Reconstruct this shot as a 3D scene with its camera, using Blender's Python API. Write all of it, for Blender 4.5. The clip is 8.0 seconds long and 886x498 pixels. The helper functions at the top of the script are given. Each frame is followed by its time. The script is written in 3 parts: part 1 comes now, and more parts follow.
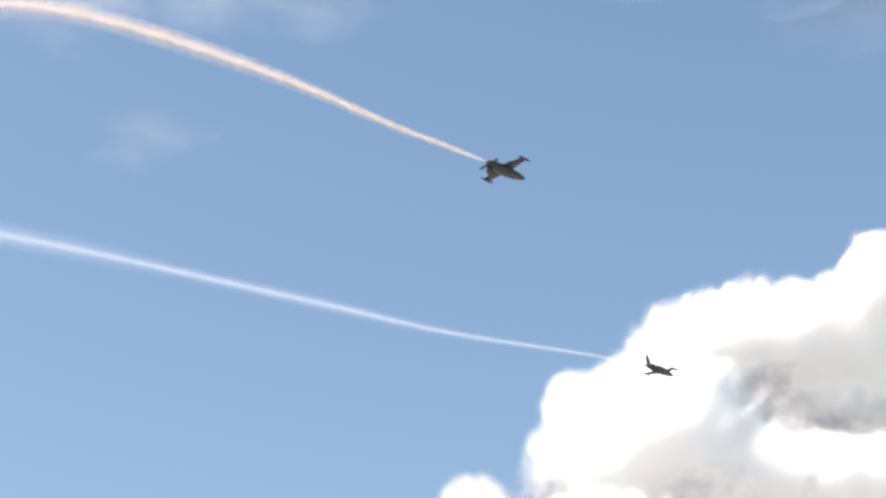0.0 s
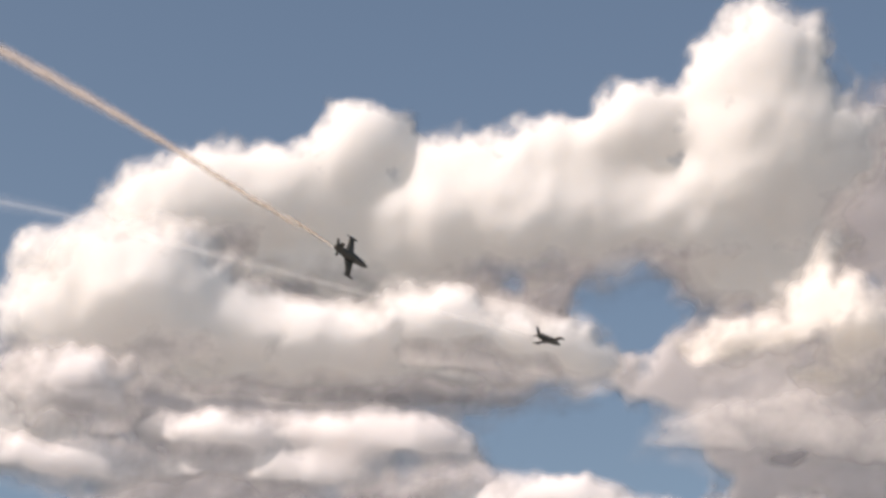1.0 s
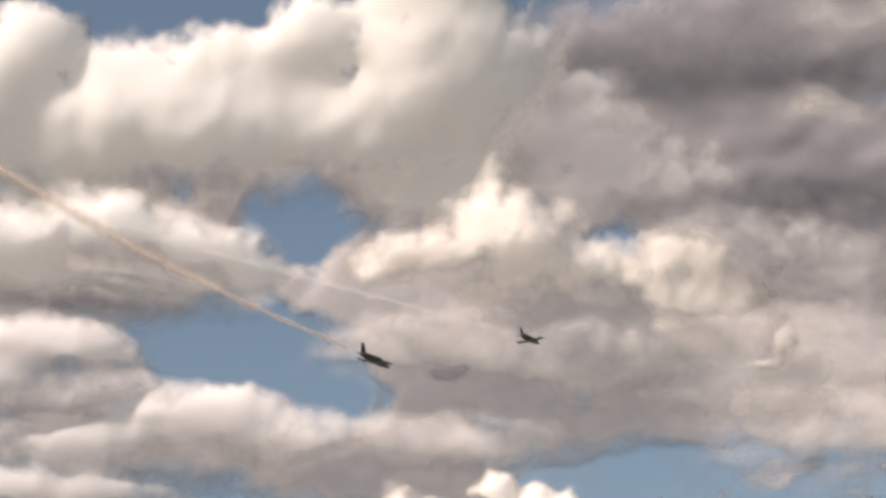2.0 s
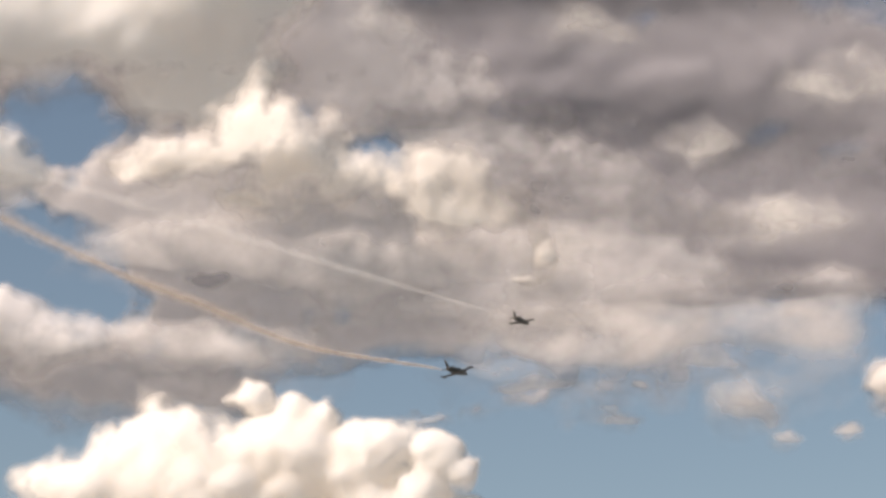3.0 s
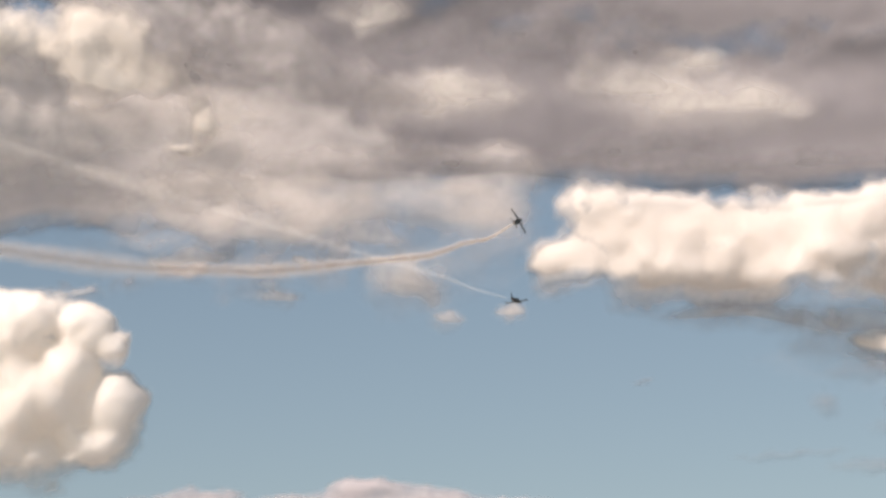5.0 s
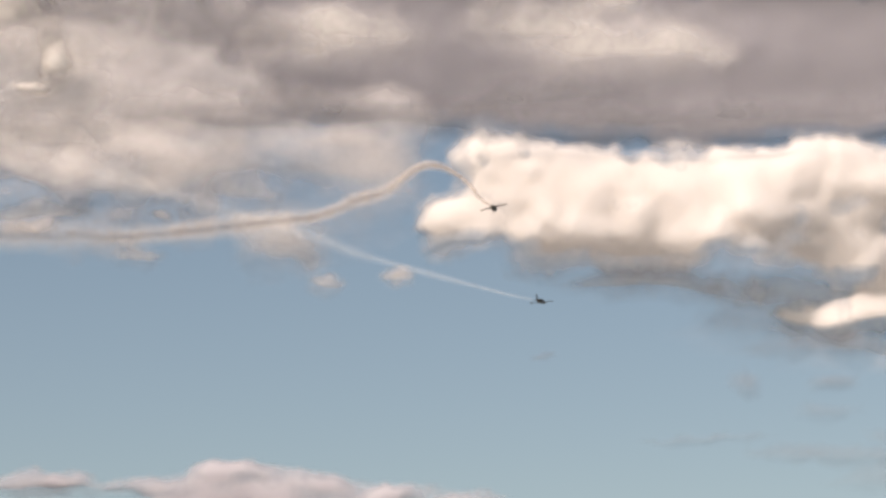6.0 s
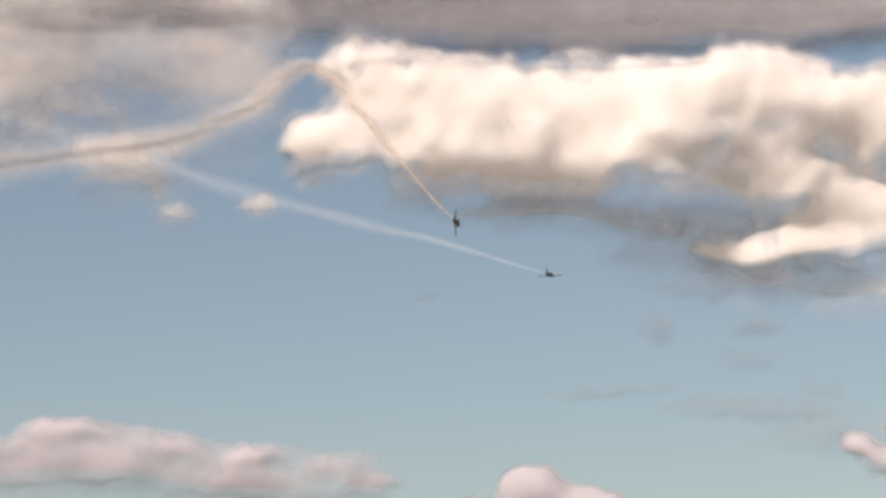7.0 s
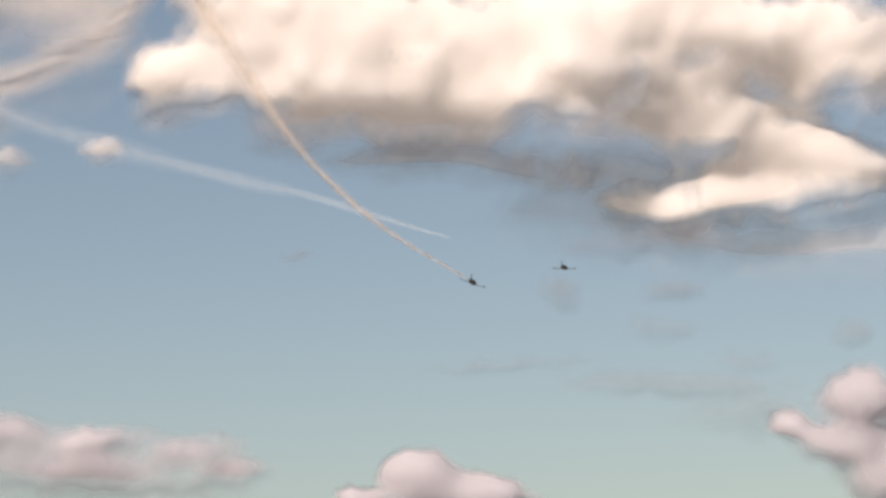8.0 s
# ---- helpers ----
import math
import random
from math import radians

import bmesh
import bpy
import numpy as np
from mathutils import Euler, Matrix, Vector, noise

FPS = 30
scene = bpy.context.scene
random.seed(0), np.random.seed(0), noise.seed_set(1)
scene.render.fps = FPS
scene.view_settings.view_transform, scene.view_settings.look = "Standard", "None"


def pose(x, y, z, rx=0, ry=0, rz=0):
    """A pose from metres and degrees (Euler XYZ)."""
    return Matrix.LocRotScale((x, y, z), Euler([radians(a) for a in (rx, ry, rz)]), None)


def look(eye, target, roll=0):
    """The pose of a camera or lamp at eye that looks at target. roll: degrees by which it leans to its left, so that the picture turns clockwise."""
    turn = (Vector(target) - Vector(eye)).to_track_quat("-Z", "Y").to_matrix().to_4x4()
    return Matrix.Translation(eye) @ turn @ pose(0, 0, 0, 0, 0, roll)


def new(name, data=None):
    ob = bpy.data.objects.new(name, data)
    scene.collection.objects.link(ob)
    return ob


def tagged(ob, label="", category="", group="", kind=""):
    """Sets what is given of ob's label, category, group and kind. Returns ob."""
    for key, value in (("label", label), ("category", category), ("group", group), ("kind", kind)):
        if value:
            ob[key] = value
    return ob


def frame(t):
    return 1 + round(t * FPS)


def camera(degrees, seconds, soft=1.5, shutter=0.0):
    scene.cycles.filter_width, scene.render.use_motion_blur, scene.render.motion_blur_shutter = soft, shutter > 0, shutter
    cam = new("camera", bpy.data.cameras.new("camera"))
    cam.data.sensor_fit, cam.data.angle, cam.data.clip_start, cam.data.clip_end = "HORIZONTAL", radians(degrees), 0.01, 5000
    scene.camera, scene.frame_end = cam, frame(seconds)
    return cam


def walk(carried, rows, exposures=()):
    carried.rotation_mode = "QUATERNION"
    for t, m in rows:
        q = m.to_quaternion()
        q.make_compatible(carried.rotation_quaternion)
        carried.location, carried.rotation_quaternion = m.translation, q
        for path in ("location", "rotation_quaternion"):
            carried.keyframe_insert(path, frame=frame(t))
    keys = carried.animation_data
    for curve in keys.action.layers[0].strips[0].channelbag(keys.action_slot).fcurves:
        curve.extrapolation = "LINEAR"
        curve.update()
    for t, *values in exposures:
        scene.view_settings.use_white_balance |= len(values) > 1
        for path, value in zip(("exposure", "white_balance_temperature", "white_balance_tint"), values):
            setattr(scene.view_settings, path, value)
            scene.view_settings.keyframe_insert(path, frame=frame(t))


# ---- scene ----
cam = camera(20.07, 8.0, soft=3.0)

# seconds, compass turn, height angle, lean, and how much nearer everything is drawn than at the start
# (one fixed lens: the late tightening of the shot is a nearing of the sky and the jets)
VIEW = [
    (0.0, -41.49, 24.35, 3.72, 0.996),
    (0.5, -34.33, 22.64, 2.30, 0.998),
    (1.0, -28.35, 21.69, 1.38, 0.999),
    (1.5, -24.34, 20.43, 0.84, 0.999),
    (2.0, -20.25, 19.77, 0.37, 0.999),
    (2.2, -18.89, 19.29, 0.25, 0.999),
    (3.3, -13.01, 17.40, 0.34, 1.005),
    (3.5, -11.90, 17.21, 0.34, 1.005),
    (4.0, -9.40, 16.76, -0.02, 1.006),
    (4.5, -8.13, 15.58, -0.18, 1.006),
    (4.7, -7.50, 15.24, -0.34, 1.009),
    (5.8, -5.06, 14.35, -0.25, 1.131),
    (6.0, -4.36, 14.09, -0.21, 1.162),
    (6.5, -2.88, 13.20, -0.62, 1.242),
    (7.0, -1.47, 12.43, -0.84, 1.335),
    (7.5, 0.05, 12.20, -0.99, 1.430),
    (8.0, 1.71, 11.12, -1.45, 1.536),
]


def spline(rows, t):
    """Smooth value between the rows (seconds, values...)."""
    rows = np.asarray(rows, float)
    k = int(np.clip(np.searchsorted(rows[:, 0], t) - 1, 0, len(rows) - 2))
    t0, t1 = rows[k, 0], rows[k + 1, 0]
    p0, p1 = rows[k, 1:], rows[k + 1, 1:]
    s0 = (p1 - rows[k - 1, 1:]) / (t1 - rows[k - 1, 0]) if k > 0 else (p1 - p0) / (t1 - t0)
    s1 = (rows[k + 2, 1:] - p0) / (rows[k + 2, 0] - t0) if k + 2 < len(rows) else (p1 - p0) / (t1 - t0)
    h = t1 - t0
    s = (t - t0) / h
    if s < 0:
        return p0 + s0 * (t - t0)
    return ((2 * s**3 - 3 * s**2 + 1) * p0 + (s**3 - 2 * s**2 + s) * h * s0
            + (3 * s**2 - 2 * s**3) * p1 + (s**3 - s**2) * h * s1)


def bearing(az, el):
    a, e = radians(az), radians(el)
    return Vector((math.sin(a) * math.cos(e), math.cos(a) * math.cos(e), math.sin(e)))


EYE = Vector((0.0, 0.0, 1.7))
MIDDLE = bearing(-3.0, 13.5)  # the part of the sky that the shot tightens on
walk(cam, [(t, look(EYE, EYE + 100 * bearing(az, el), lean)) for t, az, el, lean, near in VIEW],
     exposures=[(0, 1.00, 6550, 4), (0.3, 0.80, 6700, 5), (0.6, 0.36, 7000, 8), (1.0, 0.16, 7200, 10), (1.6, 0.06, 7450, 10), (2.5, 0.06, 7500, 9), (4.0, 0.08, 7550, 9), (8.0, 0.06, 7600, 11)])


scene.cycles.transparent_max_bounces = 48

# ---- light ----
SUN_EL, SUN_AZ = 44, -150
world = bpy.data.worlds.new("sky")
scene.world = world
world.use_nodes = True
wn = world.node_tree.nodes
sky = wn.new("ShaderNodeTexSky")
sky.sky_type = "NISHITA"
sky.sun_disc = False
sky.sun_elevation, sky.sun_rotation = radians(SUN_EL), radians(SUN_AZ)
sky.air_density, sky.dust_density, sky.ozone_density = 1.0, 1.6, 0.6
wn["Background"].inputs["Strength"].default_value = 0.10
world.node_tree.links.new(sky.outputs["Color"], wn["Background"].inputs["Color"])
sun_data = bpy.data.lights.new("sun", "SUN")
sun_data.energy, sun_data.angle, sun_data.color = 3.7, radians(4.0), (1.0, 0.87, 0.85)
sun = new("sun", sun_data)
sun.matrix_world = look(3000 * bearing(SUN_AZ, SUN_EL), (0, 0, 0))


# ---- materials ----
def material(name, colour, rough=0.6, metal=0.0, noise_scale=3.0, vary=0.25, bump=0.1):
    """A painted or natural surface with variation at two scales and a fine relief."""
    m = bpy.data.materials.new(name)
    m.use_nodes = True
    n, l = m.node_tree.nodes, m.node_tree.links
    b = n["Principled BSDF"]
    b.inputs["Roughness"].default_value, b.inputs["Metallic"].default_value = rough, metal
    co = n.new("ShaderNodeTexCoord")
    big, fine = n.new("ShaderNodeTexNoise"), n.new("ShaderNodeTexNoise")
    big.inputs["Scale"].default_value, fine.inputs["Scale"].default_value = noise_scale, noise_scale * 9
    big.inputs["Detail"].default_value = fine.inputs["Detail"].default_value = 4
    mix = n.new("ShaderNodeMix")
    mix.data_type = "RGBA"
    mix.inputs["A"].default_value = (*[c * (1 - vary) for c in colour], 1)
    mix.inputs["B"].default_value = (*[min(1, c * (1 + vary)) for c in colour], 1)
    add = n.new("ShaderNodeMath")
    add.operation = "MULTIPLY_ADD"
    add.inputs[1].default_value = 0.35
    l.new(co.outputs["Object"], big.inputs["Vector"])
    l.new(co.outputs["Object"], fine.inputs["Vector"])
    l.new(fine.outputs["Fac"], add.inputs[0])
    l.new(big.outputs["Fac"], add.inputs[2])
    ramp = n.new("ShaderNodeMapRange")
    ramp.inputs["From Min"].default_value, ramp.inputs["From Max"].default_value = 0.45, 0.9
    l.new(add.outputs[0], ramp.inputs["Value"])
    l.new(ramp.outputs[0], mix.inputs["Factor"])
    l.new(mix.outputs["Result"], b.inputs["Base Color"])
    bp = n.new("ShaderNodeBump")
    bp.inputs["Strength"].default_value = bump
    bp.inputs["Distance"].default_value = 0.02
    l.new(fine.outputs["Fac"], bp.inputs["Height"])
    l.new(bp.outputs["Normal"], b.inputs["Normal"])
    return m


def camouflage(name, first, second):
    """Two-tone disruptive paint with a hard, wandering edge."""
    m = material(name, first, rough=0.55, noise_scale=2.0, vary=0.18)
    n, l = m.node_tree.nodes, m.node_tree.links
    co = n.new("ShaderNodeTexCoord")
    patch = n.new("ShaderNodeTexNoise")
    patch.inputs["Scale"].default_value, patch.inputs["Detail"].default_value = 0.45, 2
    step = n.new("ShaderNodeMapRange")
    step.inputs["From Min"].default_value, step.inputs["From Max"].default_value = 0.49, 0.52
    mix = n.new("ShaderNodeMix")
    mix.data_type = "RGBA"
    mix.inputs["B"].default_value = (*second, 1)
    b = n["Principled BSDF"]
    base = b.inputs["Base Color"].links[0].from_socket
    l.new(co.outputs["Object"], patch.inputs["Vector"])
    l.new(patch.outputs["Fac"], step.inputs["Value"])
    l.new(step.outputs[0], mix.inputs["Factor"])
    l.new(base, mix.inputs["A"])
    l.new(mix.outputs["Result"], b.inputs["Base Color"])
    return m


def vapour(name, colour, grain, through_light, depth=0.0):
    """Cloud or smoke: white scattering matter, thinned by its own density; light wanders some depth (metres) into a cloud."""
    m = bpy.data.materials.new(name)
    m.use_nodes = True
    n, l = m.node_tree.nodes, m.node_tree.links
    n.remove(n["Principled BSDF"])
    out = n["Material Output"]
    diffuse, pass_on, clear = n.new("ShaderNodeBsdfDiffuse"), n.new("ShaderNodeBsdfTranslucent"), n.new("ShaderNodeBsdfTransparent")
    body, mix = n.new("ShaderNodeAddShader"), n.new("ShaderNodeMixShader")
    co, tex = n.new("ShaderNodeTexCoord"), n.new("ShaderNodeTexNoise")
    tex.inputs["Scale"].default_value, tex.inputs["Detail"].default_value, tex.inputs["Roughness"].default_value = grain, 6, 0.6
    tone = n.new("ShaderNodeMix")
    tone.data_type = "RGBA"
    tone.inputs["A"].default_value = (*[c * 0.94 for c in colour], 1)
    tone.inputs["B"].default_value = (*colour, 1)
    density = n.new("ShaderNodeAttribute")
    density.attribute_name = "matter"
    wear = n.new("ShaderNodeMath")
    wear.operation = "MULTIPLY_ADD"
    wear.inputs[1].default_value, wear.inputs[2].default_value = 1.1, 0.45
    thin = n.new("ShaderNodeMath")
    thin.operation, thin.use_clamp = "MULTIPLY", True
    l.new(co.outputs["Object"], tex.inputs["Vector"])
    l.new(tex.outputs["Fac"], tone.inputs["Factor"])
    l.new(tone.outputs["Result"], diffuse.inputs["Color"])
    pass_on.inputs["Color"].default_value = (*[c * through_light for c in colour], 1)
    l.new(diffuse.outputs[0], body.inputs[0])
    l.new(pass_on.outputs[0], body.inputs[1])
    l.new(tex.outputs["Fac"], wear.inputs[0])
    l.new(wear.outputs[0], thin.inputs[0])
    l.new(density.outputs["Fac"], thin.inputs[1])
    l.new(thin.outputs[0], mix.inputs["Fac"])
    l.new(clear.outputs[0], mix.inputs[1])
    if depth:
        wander = n.new("ShaderNodeBsdfPrincipled")
        wander.subsurface_method = "RANDOM_WALK"
        wander.inputs["Roughness"].default_value = 1.0
        wander.inputs["Specular IOR Level"].default_value = 0.0
        thick = n.new("ShaderNodeMapRange")
        thick.inputs["From Min"].default_value, thick.inputs["From Max"].default_value, thick.inputs["To Max"].default_value = 0.5, 1.4, 0.9
        l.new(density.outputs["Fac"], thick.inputs["Value"])
        l.new(thick.outputs[0], wander.inputs["Subsurface Weight"])
        wander.inputs["Subsurface Radius"].default_value = (1.0, 0.97, 0.94)
        wander.inputs["Subsurface Scale"].default_value = depth
        l.new(tone.outputs["Result"], wander.inputs["Base Color"])
    # thin matter: fine droplets scatter alike on all sides, whatever way its face lies
    for s, way in ((diffuse, 1), (pass_on, -1)):
        even = n.new("ShaderNodeCombineXYZ")
        for k, c in enumerate((-0.30, -0.55, 0.78)):
            even.inputs[k].default_value = c * way
        l.new(even.outputs[0], s.inputs["Normal"])
    if depth:
        deep, span = n.new("ShaderNodeMixShader"), n.new("ShaderNodeMapRange")
        span.inputs["From Min"].default_value, span.inputs["From Max"].default_value = 0.05, 0.75
        l.new(density.outputs["Fac"], span.inputs["Value"])
        l.new(span.outputs[0], deep.inputs["Fac"])
        l.new(body.outputs[0], deep.inputs[1])
        l.new(wander.outputs[0], deep.inputs[2])
        l.new(deep.outputs[0], mix.inputs[2])
    else:
        l.new(body.outputs[0], mix.inputs[2])
    l.new(mix.outputs[0], out.inputs["Surface"])
    return m


CLOUD = vapour("cloud_white", (0.92, 0.91, 0.89), 0.012, 0.3, 90.0)
# darker copy of the white cloud: shade of the broad layer put into colour
SHADE_GREY = vapour("cloud_shade_grey", (0.43, 0.425, 0.465), 0.01, 0.3, 90.0)
SMOKE = vapour("display_smoke", (0.94, 0.95, 0.93), 0.35, 0.6)
# tan copy of the smoke: its look in shadow and against light, as colour
SHADED_SMOKE = vapour("shaded_display_smoke", (0.80, 0.72, 0.63), 0.35, 0.08)
IVORY = vapour("cloud_ivory", (0.89, 0.855, 0.81), 0.012, 0.3, 90.0)
# shade in the gaps and under the right bank, as a greyer vapour
SHADE_PALE = vapour("cloud_shade_pale", (0.68, 0.67, 0.69), 0.01, 0.3, 90.0)
# same cloud toned down: the bank's softer light and greys sit in this colour
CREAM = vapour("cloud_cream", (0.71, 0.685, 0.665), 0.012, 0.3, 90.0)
MIST = vapour("cloud_mist", (0.83, 0.81, 0.81), 0.01, 0.3, 90.0)
# darkest copy of the vapour, with shade put into its colour
SHADE_DARK = vapour("cloud_shade_dark", (0.27, 0.275, 0.30), 0.01, 0.3, 90.0)
# two-tone camouflage and greys, darkened: the jets' backlit look is in the paint
PAINT = camouflage("camouflage_paint", (0.028, 0.031, 0.025), (0.055, 0.052, 0.044))
BELLY = material("grey_belly_paint", (0.04, 0.045, 0.05), 0.5, noise_scale=1.5)
DARK = material("dark_intake", (0.02, 0.02, 0.02), 0.8)
METAL = material("burnt_nozzle_metal", (0.22, 0.20, 0.18), 0.35, 0.9)
GLASS = material("canopy_glass", (0.03, 0.04, 0.05), 0.08, noise_scale=1.0, vary=0.1, bump=0.0)
TANK = material("tip_tank_paint", (0.035, 0.035, 0.033), 0.45)
# tone of the unseen ground, kept pale to bounce light onto cloud undersides
UNSEEN_GROUND = material("unseen_pale_ground", (0.36, 0.36, 0.355), 0.95, noise_scale=0.02, vary=0.4, bump=0.5)


# ---- ground ----
# added sheet out of view; it closes the place and reflects light upwards
def ground():
    bm = bmesh.new()
    bmesh.ops.create_circle(bm, cap_ends=True, radius=4800, segments=96)
    me = bpy.data.meshes.new("ground")
    bm.to_mesh(me)
    bm.free()
    me.materials.append(UNSEEN_GROUND)
    tagged(new("ground", me), "flat pale ground under the open sky, unseen", "ground", kind="structure")


ground()

# ---- clouds ----
TABLE = np.random.RandomState(7).rand(256, 256, 3)


def soft_noise(u, v, size, k=0):
    """Smooth value noise, 0 to 1, with features of that size in degrees."""
    x, y = u / size + 57.3 + 13 * k, v / size + 91.7 + 29 * k
    i, j = np.floor(x).astype(int), np.floor(y).astype(int)
    a, b = x - i, y - j
    a, b = a * a * a * (a * (a * 6 - 15) + 10), b * b * b * (b * (b * 6 - 15) + 10)
    g = lambda p, q: TABLE[p % 256, q % 256, 0]
    return (g(i, j) * (1 - a) + g(i + 1, j) * a) * (1 - b) + (g(i, j + 1) * (1 - a) + g(i + 1, j + 1) * a) * b


def fractal(u, v, size, k=0, octaves=4):
    total, weight, norm = 0, 1.0, 0
    for o in range(octaves):
        total = total + weight * soft_noise(u, v, size / 2**o, k + o)
        norm += weight
        weight *= 0.5
    return total / norm


def puffs(u, v, size, k=0):
    """Rounded heads packed side by side, 0 in the creases to 1 on the heads."""
    x, y = u / size + 31.1 * (k + 1), v / size + 77.7 * (k + 1)
    i, j = np.floor(x).astype(int), np.floor(y).astype(int)
    near = np.full(x.shape, 9.0)
    for p in (-1, 0, 1):
        for q in (-1, 0, 1):
            c = TABLE[(i + p) % 256, (j + q) % 256]
            near = np.minimum(near, (i + p + c[..., 1] - x) ** 2 + (j + q + c[..., 2] - y) ** 2)
    return np.clip(1 - near, 0, 1)


def rise(x, a, b):
    s = np.clip((x - a) / (b - a), 0, 1)
    return s * s * (3 - 2 * s)


STEP = 0.055
clouds = []


def cloud(name, label, heads, dist, mat, soft=0.35, ragged=0.75, opacity=1.0, relief=1.0, wisp=1.0, k=0, stretch=1.0, swell=0.5, tear=1.0, heads_up=0.4, puff=0.5, puff_high=0.2, smooth=4, fray=0.9, holes=(), crinkle=0.10):
    """A cloud body that stands dist metres off, made of heads (bearing, height angle, half width, half height, bulge), in degrees.
    Its face bulges towards the field, its back away from it, its rim thins out, and holes (bearing, height angle, half width, half height) let the sky through."""
    hd = np.array(heads)
    lo = (hd[:, :2] - 1.45 * hd[:, 2:4]).min(0) - 0.3 - 0.5 * wisp
    hi = (hd[:, :2] + 1.45 * hd[:, 2:4]).max(0) + 0.3 + 0.5 * wisp
    U, V = np.meshgrid(np.arange(lo[0], hi[0], STEP), np.arange(lo[1], hi[1], STEP))
    # wind-torn outline: the heads are looked up at a shifted place
    wu = U + wisp * stretch * (0.5 * (fractal(U / stretch, V, 2.2, k, 2) - 0.5) + 0.25 * (fractal(U / stretch, V, 0.6, k + 5, 2) - 0.5))
    wv = V + wisp * (0.4 * (fractal(U / stretch, V, 2.0, k + 9, 2) - 0.5) + 0.22 * (fractal(U / stretch, V, 0.55, k + 14, 2) - 0.5))
    fu, fv = U + 0.35 * (wu - U), V + 0.35 * (wv - V)
    wu, wv = wu + wisp * 0.16 * (fractal(U, V, 0.32, k + 60, 3) - 0.5), wv + wisp * 0.16 * (fractal(U, V, 0.32, k + 70, 3) - 0.5)
    D, F = 0, 0
    for az, el, ra, re, bulge in heads:
        d = 1 - ((wu - az) / (1.2 * ra)) ** 2 - ((wv - el) / (1.2 * re)) ** 2
        D = D + np.clip(d + 0.7, 0, None) ** 5
        e = 1 - ((fu - az) / (1.2 * ra)) ** 2 - ((fv - el) / (1.2 * re)) ** 2
        F = F + (swell * bulge * math.sqrt(ra * re) * np.clip(e, 0, None)) ** 2.5
    D, F = D ** 0.2 - 0.7, F ** 0.4
    # smaller puffs crowd over the heads, each with its own lit crown and shaded foot
    rnd = np.random.RandomState(100 + k)
    P = np.zeros_like(U)
    for az, el, ra, re, bulge in heads:
        for _ in range(int(min(90, puff * ra * re / 0.25))):
            r = rnd.uniform(0.30, 1.0) * min(1.0, 0.35 + 0.5 * min(ra, re))
            th, d = rnd.uniform(0, 2 * math.pi), math.sqrt(rnd.uniform(0, 1))
            x, y = az + ra * 1.08 * d * math.cos(th), el + re * 1.08 * d * math.sin(th)
            c0, c1 = np.searchsorted(U[0], (x - r * stretch - 0.9, x + r * stretch + 0.9))
            r0, r1 = np.searchsorted(V[:, 0], (y - r - 0.9, y + r + 0.9))
            if c1 <= c0 or r1 <= r0:
                continue
            box = np.s_[r0:r1, c0:c1]
            rho = ((wu[box] - x) / (r * stretch)) ** 2 + ((wv[box] - y) / r) ** 2
            P[box] = np.maximum(P[box], r * np.clip(1 - rho, 0, 1) ** 1.3)
            D[box] = np.maximum(D[box], 0.42 * (1 - rho) + 0.0)
    big, mid, small = puffs(wu, wv, 1.15, k), puffs(wu, wv, 0.5, k + 3), puffs(wu, wv, 0.22, k + 6)
    D = D + ragged * (0.7 * (fractal(U / stretch, V, 1.0, k + 20) - 0.5) + 0.30 * (big - 0.6) + 0.22 * (mid - 0.6) + 0.10 * (small - 0.6)) - 0.08
    for az, el, ra, re, _ in holes:
        D = np.minimum(D, 0.5 * ((wu - az) / ra) ** 2 + 0.5 * ((wv - el) / re) ** 2 - 0.55 + 1.7 * (fractal(U, V, 1.3, 80, 5) - 0.5))
    body = rise(D, -0.1, 1.0)
    F = F * rise(D, -0.3, 0.7) + puff_high * P * rise(D, -0.1, 0.4) + relief * body * (heads_up * (0.16 * rise(big, 0, 1) + 0.05 * rise(mid, 0, 1) + 0.012 * small) + 0.34 * fractal(wu / stretch, wv, 1.9, k + 30, 3) + crinkle * fractal(wu, wv, 0.5, k + 33, 3))
    for _ in range(smooth):
        G = np.pad(F, 1, mode="edge")
        F = (4 * F + 2 * (G[2:, 1:-1] + G[:-2, 1:-1] + G[1:-1, 2:] + G[1:-1, :-2]) + G[2:, 2:] + G[:-2, 2:] + G[2:, :-2] + G[:-2, :-2]) / 16
    torn = 0.8 * (fractal(U / stretch, V, 0.8, k + 40, 5) - 0.5) + 0.25 * (fractal(U / stretch, V, 2.5, k + 50, 3) - 0.5)
    # a base frays more softly than a crown
    slope = np.gradient(D, STEP, axis=0)
    for _ in range(30):
        G = np.pad(slope, 1, mode="edge")
        slope = (G[2:, 1:-1] + G[:-2, 1:-1] + G[1:-1, 2:] + G[1:-1, :-2]) / 4
    softer = soft * (1 + fray * rise(slope, 0.0, 0.8))
    density = opacity * 1.5 * np.clip(rise(D + tear * torn, 0, softer), 0, 1)
    metre = dist * math.pi / 180
    solid = np.pad(density > 0.003, 2)
    keep = np.zeros_like(density, bool)
    for p in range(-2, 3):
        for q in range(-2, 3):
            keep |= solid[2 + p:2 + p + keep.shape[0], 2 + q:2 + q + keep.shape[1]]
    index = -np.ones(U.shape, int)
    index[keep] = np.arange(keep.sum())
    quad = keep[:-1, :-1] & keep[1:, :-1] & keep[1:, 1:] & keep[:-1, 1:]
    q = np.stack([index[:-1, :-1][quad], index[:-1, 1:][quad], index[1:, 1:][quad], index[1:, :-1][quad]], -1)
